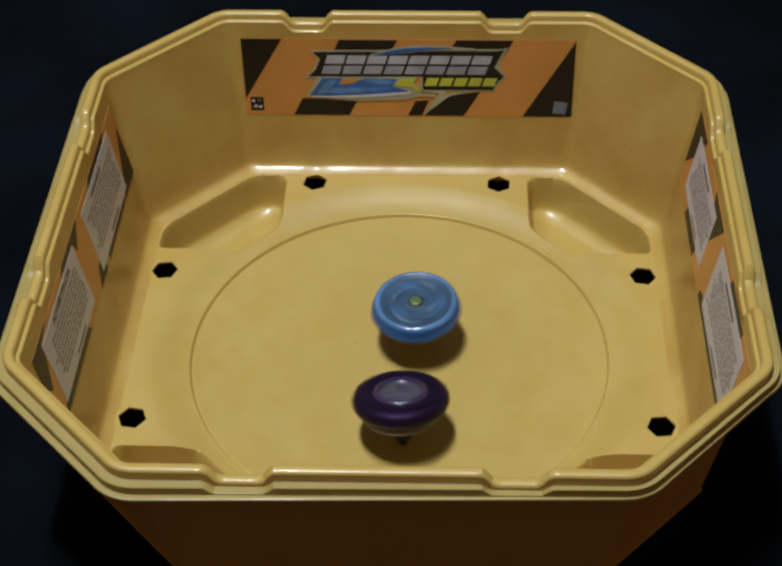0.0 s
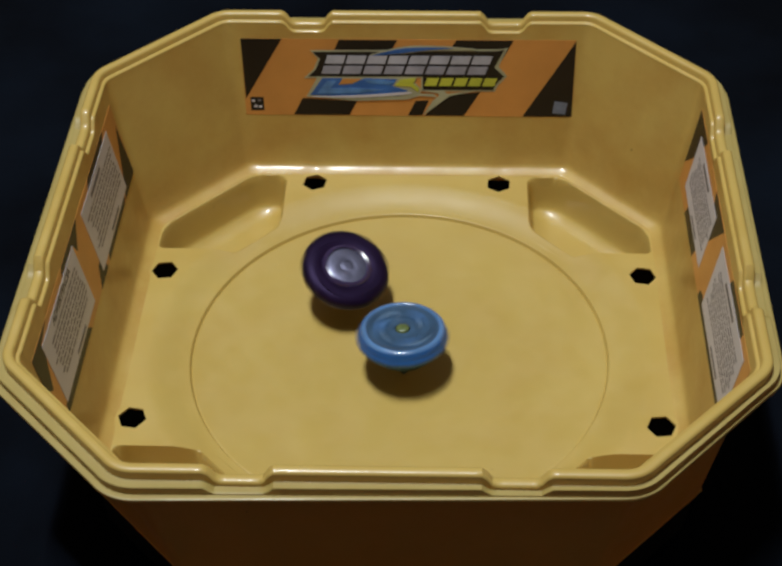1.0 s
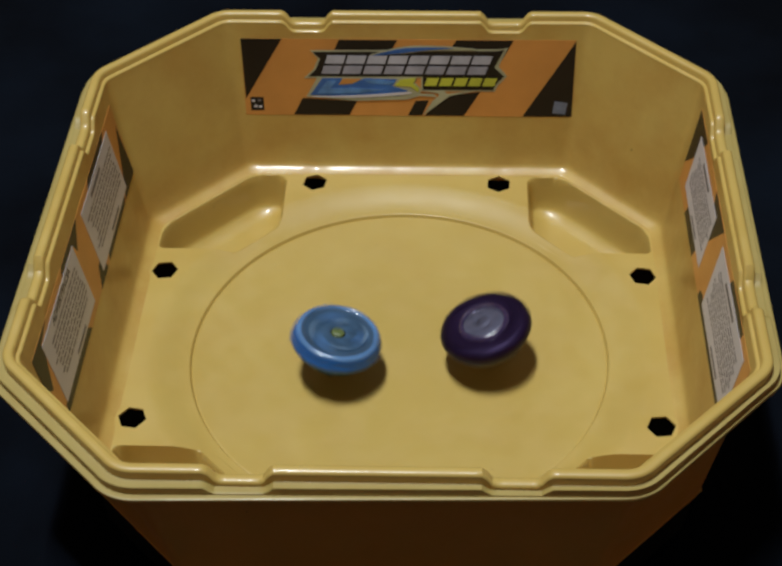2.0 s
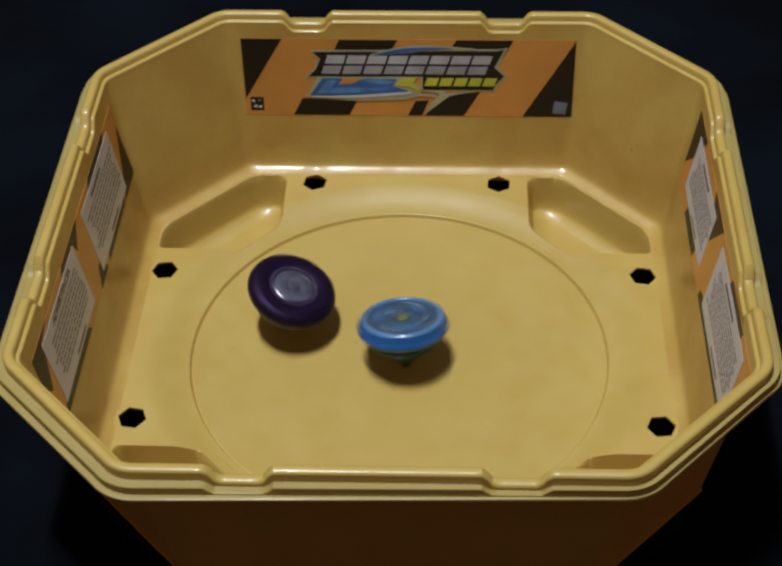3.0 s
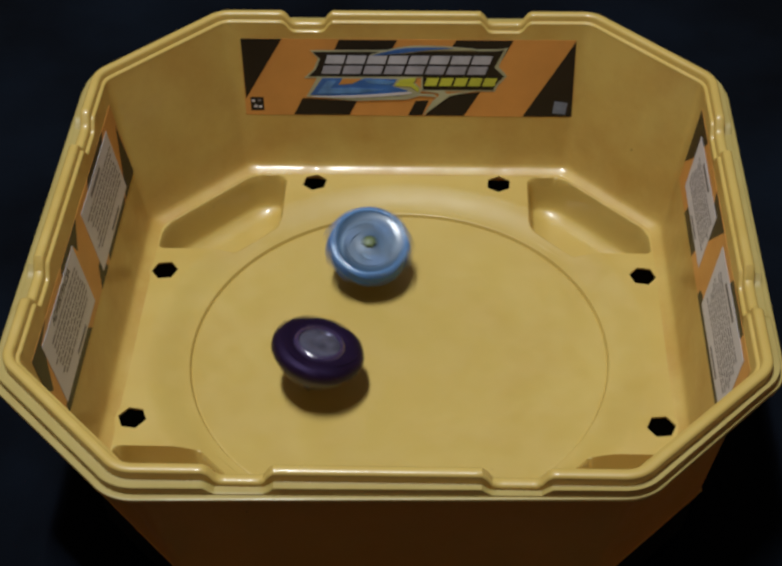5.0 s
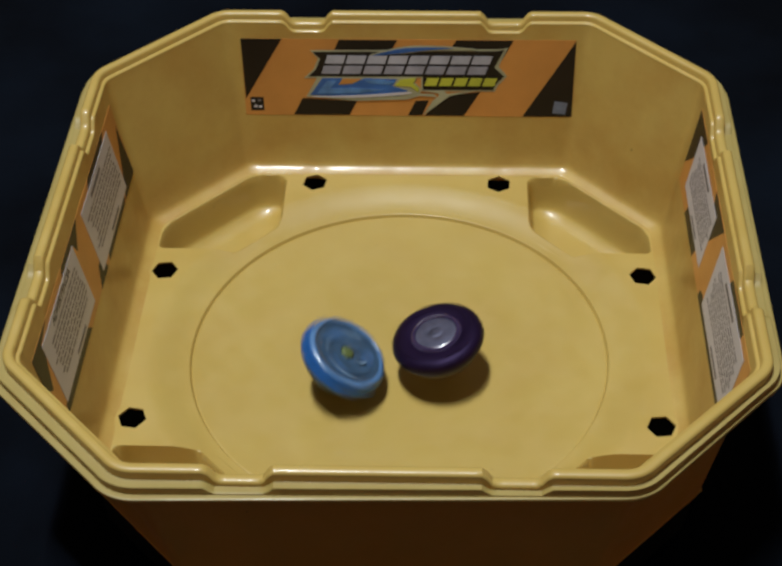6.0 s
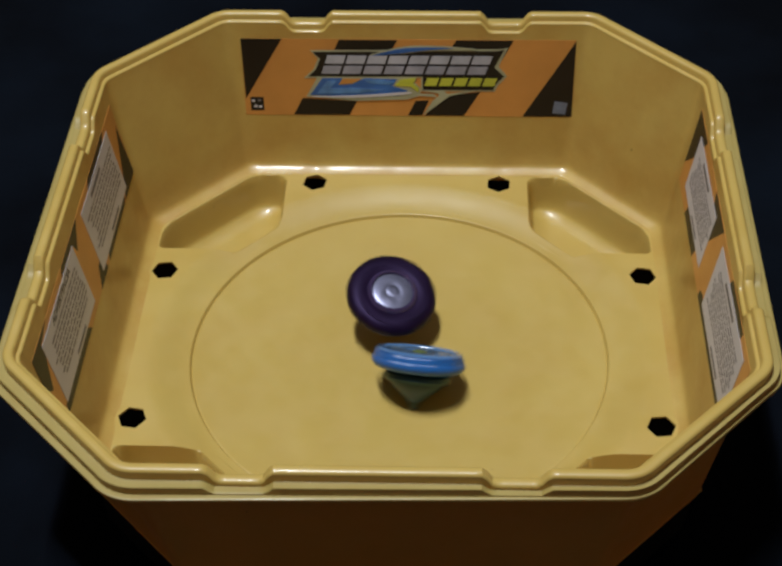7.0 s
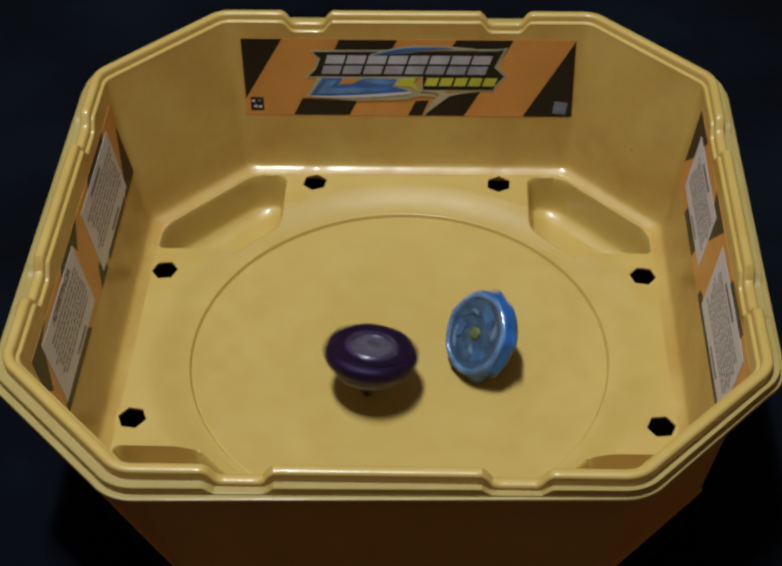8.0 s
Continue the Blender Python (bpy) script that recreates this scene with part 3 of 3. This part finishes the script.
def blue_top():
    root = thing("spinning_top", pose(0, 0, 0.01), "blue plastic battle top with a lime hub, wobbling as it spins", "spinning top", "tops in the arena")

    def teeth(a, r, z):
        k = max(0.0, (r - 17) / 7)
        return (0.92 * k * math.sin(9 * a) + 0.58 * k * math.sin(14 * a + 1.0) - 0.38 * k, 0.45 * k * math.sin(9 * a + 0.8))

    turned("outer_ring", [(15.0, 20.9), (20.4, 21.1), (22.9, 22.2), (24.1, 23.8), (24.2, 25.2), (23.6, 26.6), (22.9, 27.4)],
           BLUE, root, "scalloped blue plastic blade ring", n=126, wave=teeth, cap=False)
    turned("shoulder", [(23.3, 27.0), (23.1, 28.4), (22.7, 29.5), (22.2, 30.2), (21.7, 30.8), (21.4, 31.0)], BLUE, root, "sloping blue shoulder",
           n=126, wave=teeth, cap=False)
    turned("crest", [(22.1, 30.4), (21.7, 31.1), (21.0, 31.6), (20.2, 31.9), (19.5, 31.8), (19.0, 31.3), (18.7, 30.4)], BLUE_EDGE, root, "pale blue uneven raised crest", n=126,
           wave=lambda a, r, z: (0.22 * math.sin(7 * a + 0.5), 0.07 * math.sin(5 * a) + 0.05 * math.sin(11 * a + 2.0)), cap=False)
    turned("bowl", [(19.6, 31.2), (18.5, 30.7), (15.0, 30.4), (10.0, 30.2), (6.6, 30.3), (4.0, 30.5)], BLUE_DEEP, root,
           "deep blue glossy face", cap=False)
    for k in range(3):
        blade("face_fin", BLUE_DEEP, root, k * math.tau / 3 + 0.3, 1.1, 8.5, 15.5, 30.0, 30.8, 0.6)
        blade("face_fin", BLUE_FIN, root, k * math.tau / 3 + 1.55, 0.7, 7.5, 16.5, 30.0, 31.0, 0.3)
    for k, (a, span, r0, r1) in enumerate(((0.9, 0.5, 11.0, 16.5), (2.6, 0.35, 9.0, 14.0), (3.9, 0.8, 12.5, 16.8), (5.4, 0.4, 6.0, 12.0))):
        blade("pale_chip", BLUE_PALE, root, a, span, r0, r1, 30.1, 31.0 + 0.1 * k, 0.7)
    turned("hub", [(3.6, 29.9), (3.3, 31.1), (2.7, 31.5), (2.0, 31.7), (1.2, 31.75), (0.05, 31.8)], LIME, root,
           "lime yellow plastic hub", n=36, wave=lambda a, r, z: (0.3 * math.cos(6 * a) * min(1, r / 4), 0))
    turned("weight_disc", [(6.0, 20.1), (15.6, 20.3), (17.4, 19.1), (17.8, 17.1), (16.6, 15.3), (12.0, 14.7), (6.0, 14.9)], DARK_STEEL, root,
           "dark metal weight disc", n=96, wave=lambda a, r, z: (0.5 * max(0, r - 14) / 4 * math.cos(8 * a), 0))
    turned("driver", [(13.8, 15.4), (13.6, 14.3), (12.2, 12.4), (9.6, 10.0), (6.6, 7.2), (4.6, 5.2), (3.2, 4.4)], TEAL, root, "dark teal plastic driver", n=48,
           wave=lambda a, r, z: (0.5 * math.cos(6 * a) * min(1, max(0, r - 5) / 3), 0))
    turned("tip", [(3.2, 5.0), (2.8, 3.2), (2.2, 1.6), (1.4, 0.5), (0.6, 0.06), (0.05, 0.0)], TEAL, root, "rounded dark teal tip", n=32)
    return root


def purple_top():
    root = thing("spinning_top", pose(0, 0, 0.01), "dark purple plastic battle top with a lilac foil cap, spinning", "spinning top", "tops in the arena")

    def teeth(a, r, z):
        k = max(0.0, (r - 19) / 5)
        return (0.30 * k * math.sin(8 * a) + 0.18 * k * math.sin(15 * a) - 0.1 * k, 0.2 * k * math.sin(8 * a))

    turned("outer_ring", [(14.0, 22.2), (21.0, 22.3), (23.3, 23.4), (24.5, 25.6), (24.5, 27.8), (23.8, 29.9), (21.5, 31.5), (18.0, 32.0), (15.0, 31.8), (13.2, 31.2)],
           PURPLE, root, "glossy dark purple plastic blade ring", n=120, wave=teeth, cap=False)
    for k in range(4):
        blade("ring_fin", PURPLE, root, k * math.tau / 4 + 0.2, 0.9, 15.5, 21.0, 31.0, 32.3, 0.5)
    turned("cap_rim", [(13.9, 31.2), (13.3, 32.2), (12.5, 32.85), (11.8, 33.1), (11.3, 32.9), (10.8, 31.9)], PURPLE_LIT, root, "raised glossy violet cap rim", cap=False)
    turned("cap", [(11.2, 31.6), (10.0, 31.95), (7.0, 32.12), (4.4, 32.2), (4.0, 32.1), (3.4, 32.1), (3.0, 32.22), (1.2, 32.24), (0.05, 32.25)], LILAC, root,
           "round lilac foil cap", n=60)
    turned("weight_disc", [(6.0, 22.0), (17.6, 22.0), (19.6, 20.8), (20.0, 18.8), (19.0, 17.2), (12.0, 16.4), (6.0, 16.6)], STEEL, root,
           "worn grey metal weight disc", n=96, wave=lambda a, r, z: (0.4 * max(0, r - 14) / 6 * math.cos(10 * a), 0))
    turned("driver", [(8.6, 16.8), (9.0, 14.4), (8.2, 11.0), (6.2, 7.6), (4.4, 5.2), (3.2, 4.4)], DARK, root, "dark plastic driver", n=48,
           wave=lambda a, r, z: (0.5 * math.cos(6 * a) * min(1, max(0, r - 5) / 3), 0))
    turned("tip", [(3.2, 5.0), (2.8, 3.2), (2.2, 1.6), (1.4, 0.5), (0.6, 0.06), (0.05, 0.0)], DARK, root, "rounded dark plastic tip", n=32)
    return root


ground()
arena_root, arena_hold = arena()
far_sticker(arena_root, arena_hold)
side_stickers(arena_root, arena_hold)
blue = blue_top()
purple = purple_top()


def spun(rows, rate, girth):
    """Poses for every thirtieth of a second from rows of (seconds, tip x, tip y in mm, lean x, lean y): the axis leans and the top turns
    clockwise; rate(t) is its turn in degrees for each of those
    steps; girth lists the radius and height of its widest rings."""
    rows = np.array(rows)
    t, out, turn = rows[:, 0], [], 0.0
    slope = np.gradient(rows[:, 1:], t, axis=0)
    for k in range(int(8.0 * FPS) + 1):
        s = k / FPS
        i = min(max(int(np.searchsorted(t, s, "right")) - 1, 0), len(t) - 2)
        h = t[i + 1] - t[i]
        w = (s - t[i]) / h
        a, b = rows[i, 1:], rows[i + 1, 1:]
        x, y, lx, ly = ((2 * w ** 3 - 3 * w ** 2 + 1) * a + (w ** 3 - 2 * w ** 2 + w) * h * slope[i]
                        + (3 * w ** 2 - 2 * w ** 3) * b + (w ** 3 - w ** 2) * h * slope[i + 1])
        axis = Vector((lx, ly, math.sqrt(max(0.05, 1 - lx * lx - ly * ly)))).normalized()
        x, y = x / 1000, y / 1000
        ground_z = float(floor_height(np.array(x / U), np.array(y / U))) * U
        tip = Vector((x, y, ground_z + 0.0022)) - axis * 0.0022
        flat = math.sqrt(max(0.0, 1 - axis.z ** 2))
        low = min(tip.z + z * axis.z - r * flat for r, z in girth)
        tip.z += max(0.0, ground_z + 0.0003 - low)
        lean = Vector((0, 0, 1)).rotation_difference(axis)
        out.append((s, Matrix.Translation(tip) @ lean.to_matrix().to_4x4() @ Matrix.Rotation(-math.radians(turn), 4, "Z")))
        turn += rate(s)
    return out


def motions():
    walk(blue, spun([
        (0.00, 9.9, 13.5, -0.034, -0.039), (0.10, 12.0, 13.3, -0.037, -0.019), (0.20, 13.1, 12.2, -0.057, -0.022),
        (0.30, 13.3, 8.0, -0.074, 0.019), (0.40, 10.9, 2.9, -0.076, 0.024), (0.50, 10.3, -0.4, -0.043, 0.031),
        (0.60, 10.9, -3.2, -0.039, 0.064), (0.70, 11.5, -4.9, -0.080, 0.075), (0.80, 10.4, -6.6, -0.074, 0.068),
        (0.90, 6.6, -9.3, -0.043, 0.094), (1.00, 2.9, -10.9, -0.012, 0.110), (1.10, -0.3, -12.7, -0.001, 0.115),
        (1.20, -2.7, -14.3, -0.084, 0.037), (1.30, -6.6, -40.0, -0.171, 0.204), (1.40, -12.5, -49.9, -0.075, 0.261),
        (1.50, -17.9, -54.7, 0.011, 0.277), (1.60, -24.1, -55.1, 0.123, 0.270), (1.70, -27.0, -50.1, 0.184, 0.209),
        (1.95, -37.0, -21.0, 0.193, 0.117), (2.20, -24.6, 14.8, 0.131, -0.071), (2.40, 2.2, 32.8, -0.012, -0.166),
        (2.60, 29.1, 28.3, -0.153, -0.141), (2.80, 33.9, 9.1, -0.223, 0.160), (2.90, 22.0, 1.2, -0.165, 0.241),
        (3.00, 4.1, -6.5, -0.064, 0.274), (3.10, -11.7, -12.6, -0.022, 0.283), (3.20, -19.3, -21.7, -0.071, 0.228),
        (3.30, -27.1, -25.0, -0.016, 0.235), (3.40, -33.8, -25.6, 0.089, 0.174), (3.50, -36.8, -22.4, 0.171, 0.090),
        (3.60, -35.0, -17.7, 0.183, -0.001), (3.70, -30.6, -13.5, 0.161, -0.101), (3.80, -19.1, -12.5, 0.059, -0.151),
        (3.90, -4.4, -10.7, -0.011, -0.171), (4.00, 9.4, -10.8, -0.055, -0.157), (4.10, 12.4, -17.4, -0.148, 0.061),
        (4.20, 0.3, -21.5, -0.062, 0.298), (4.30, -18.2, -21.6, 0.066, 0.330), (4.40, -33.1, -15.8, 0.163, 0.262),
        (4.50, -49.0, 1.8, 0.329, 0.176), (4.60, -65.0, 29.7, 0.417, -0.017), (4.70, -69.7, 53.2, 0.341, -0.140),
        (4.90, -42.6, 70.8, 0.209, -0.341), (5.10, 2.2, 63.0, -0.011, -0.313), (5.30, 42.6, 32.8, -0.219, -0.162),
        (5.50, 42.6, -21.0, -0.221, 0.116), (5.65, 13.4, -56.8, -0.069, 0.297), (5.80, -22.6, -69.8, 0.322, 0.393),
        (5.90, -35.0, -51.0, 0.456, 0.261), (6.00, -40.4, -22.3, 0.524, -0.005), (6.10, -33.2, 4.5, 0.440, -0.186),
        (6.20, -19.7, 27.5, 0.399, -0.293), (6.30, 3.6, 45.4, 0.193, -0.416), (6.40, 29.0, 51.9, -0.011, -0.433),
        (6.50, 55.5, 49.0, -0.290, -0.344), (6.60, 70.0, 37.9, -0.470, -0.168), (6.70, 70.2, 16.6, -0.482, 0.130),
        (6.80, 58.5, -4.1, -0.366, 0.318), (6.90, 38.0, -21.9, -0.278, 0.486), (7.00, 9.0, -36.9, 0.100, 0.631),
        (7.10, -13.1, -28.6, 0.319, 0.417), (7.20, -34.0, -5.9, 0.625, 0.025), (7.30, -36.1, 20.6, 0.659, -0.298),
        (7.40, -28.5, 39.0, 0.580, -0.571), (7.50, -7.4, 53.7, 0.341, -0.705), (7.60, 17.6, 56.3, 0.019, -0.714),
        (7.70, 30.6, 50.6, -0.110, -0.694), (7.80, 51.8, 38.6, -0.557, -0.615), (7.90, 58.2, 21.9, -0.664, -0.500),
        (8.00, 60.9, 5.9, -0.715, -0.375),
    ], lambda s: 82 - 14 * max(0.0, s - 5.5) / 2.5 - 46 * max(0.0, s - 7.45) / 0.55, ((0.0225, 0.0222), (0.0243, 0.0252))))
    walk(purple, spun([
        (0.00, 4.2, -61.7, -0.041, 0.299), (0.10, -5.6, -61.9, -0.010, 0.284), (0.20, -17.4, -58.7, 0.111, 0.253),
        (0.30, -26.4, -51.5, 0.168, 0.219), (0.40, -33.5, -39.4, 0.214, 0.151), (0.50, -41.7, -24.5, 0.281, 0.129),
        (0.60, -48.1, -6.5, 0.318, 0.025), (0.70, -49.2, 10.2, 0.303, -0.030), (0.80, -48.2, 25.3, 0.316, -0.083),
        (0.90, -44.0, 36.5, 0.297, -0.140), (1.00, -37.2, 46.5, 0.269, -0.234), (1.10, -26.4, 49.6, 0.179, -0.259),
        (1.20, -13.9, 54.4, 0.145, -0.289), (1.30, 1.6, 71.8, 0.176, -0.302), (1.40, 14.5, 73.7, 0.195, -0.316),
        (1.50, 25.6, 73.1, 0.133, -0.381), (1.60, 36.3, 64.1, -0.035, -0.396), (1.70, 44.7, 45.6, -0.233, -0.223),
        (1.95, 53.8, 5.6, -0.277, -0.029), (2.20, 39.2, -40.3, -0.201, 0.207), (2.40, 5.6, -56.0, -0.029, 0.287),
        (2.60, -31.4, -38.1, 0.162, 0.197), (2.80, -54.2, -2.0, 0.259, 0.087), (2.90, -65.5, 13.5, 0.349, 0.038),
        (3.00, -66.8, 24.3, 0.338, -0.064), (3.10, -65.2, 32.1, 0.321, -0.161), (3.20, -61.0, 45.1, 0.285, -0.252),
        (3.30, -51.3, 49.9, 0.253, -0.291), (3.40, -34.5, 50.7, 0.206, -0.331), (3.50, -10.4, 49.5, 0.196, -0.388),
        (3.60, 15.1, 45.4, 0.214, -0.371), (3.70, 39.7, 39.0, 0.099, -0.323), (3.80, 59.8, 31.4, -0.129, -0.288),
        (3.90, 65.7, 21.9, -0.200, -0.229), (4.00, 67.0, 10.3, -0.292, -0.045), (4.10, 66.4, 0.3, -0.330, -0.004),
        (4.20, 60.4, -11.7, -0.301, 0.062), (4.30, 46.3, -22.2, -0.202, 0.171), (4.40, 25.5, -32.2, -0.160, 0.230),
        (4.50, 4.3, -44.6, -0.056, 0.182), (4.60, -5.0, -54.3, -0.085, 0.179), (4.70, -15.1, -57.2, 0.005, 0.250),
        (4.95, -44.8, -31.4, 0.230, 0.161), (5.20, -44.8, 9.0, 0.233, -0.047), (5.40, -24.6, 33.6, 0.129, -0.176),
        (5.60, 5.6, 33.6, -0.030, -0.177), (5.80, 23.5, 11.0, -0.221, -0.134), (5.90, 28.2, -0.6, -0.271, -0.062),
        (6.00, 27.0, -11.6, -0.236, 0.010), (6.10, 22.3, -20.5, -0.175, 0.109), (6.20, 13.3, -27.8, -0.063, 0.210),
        (6.30, 4.1, -28.2, -0.000, 0.194), (6.40, -6.9, -26.7, 0.095, 0.186), (6.50, -15.8, -18.8, 0.163, 0.120),
        (6.60, -22.3, -8.7, 0.231, 0.040), (6.70, -23.8, 2.2, 0.266, -0.081), (6.80, -21.0, 11.0, 0.242, -0.136),
        (6.90, -16.1, 19.3, 0.231, -0.205), (7.00, -9.4, 27.3, 0.197, -0.243), (7.10, -1.0, 30.0, 0.112, -0.275),
        (7.20, 6.6, 28.7, 0.133, -0.249), (7.30, 16.7, 25.9, 0.091, -0.272), (7.40, 30.0, 17.2, -0.196, -0.248),
        (7.50, 37.2, -2.2, -0.247, -0.081), (7.60, 36.4, -17.5, -0.219, 0.023), (7.70, 29.1, -29.9, -0.158, 0.192),
        (7.80, 17.1, -36.0, -0.121, 0.254), (7.90, 1.4, -34.1, -0.007, 0.210), (8.00, -15.8, -27.9, 0.101, 0.219),
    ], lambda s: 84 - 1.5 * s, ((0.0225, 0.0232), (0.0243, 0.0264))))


motions()
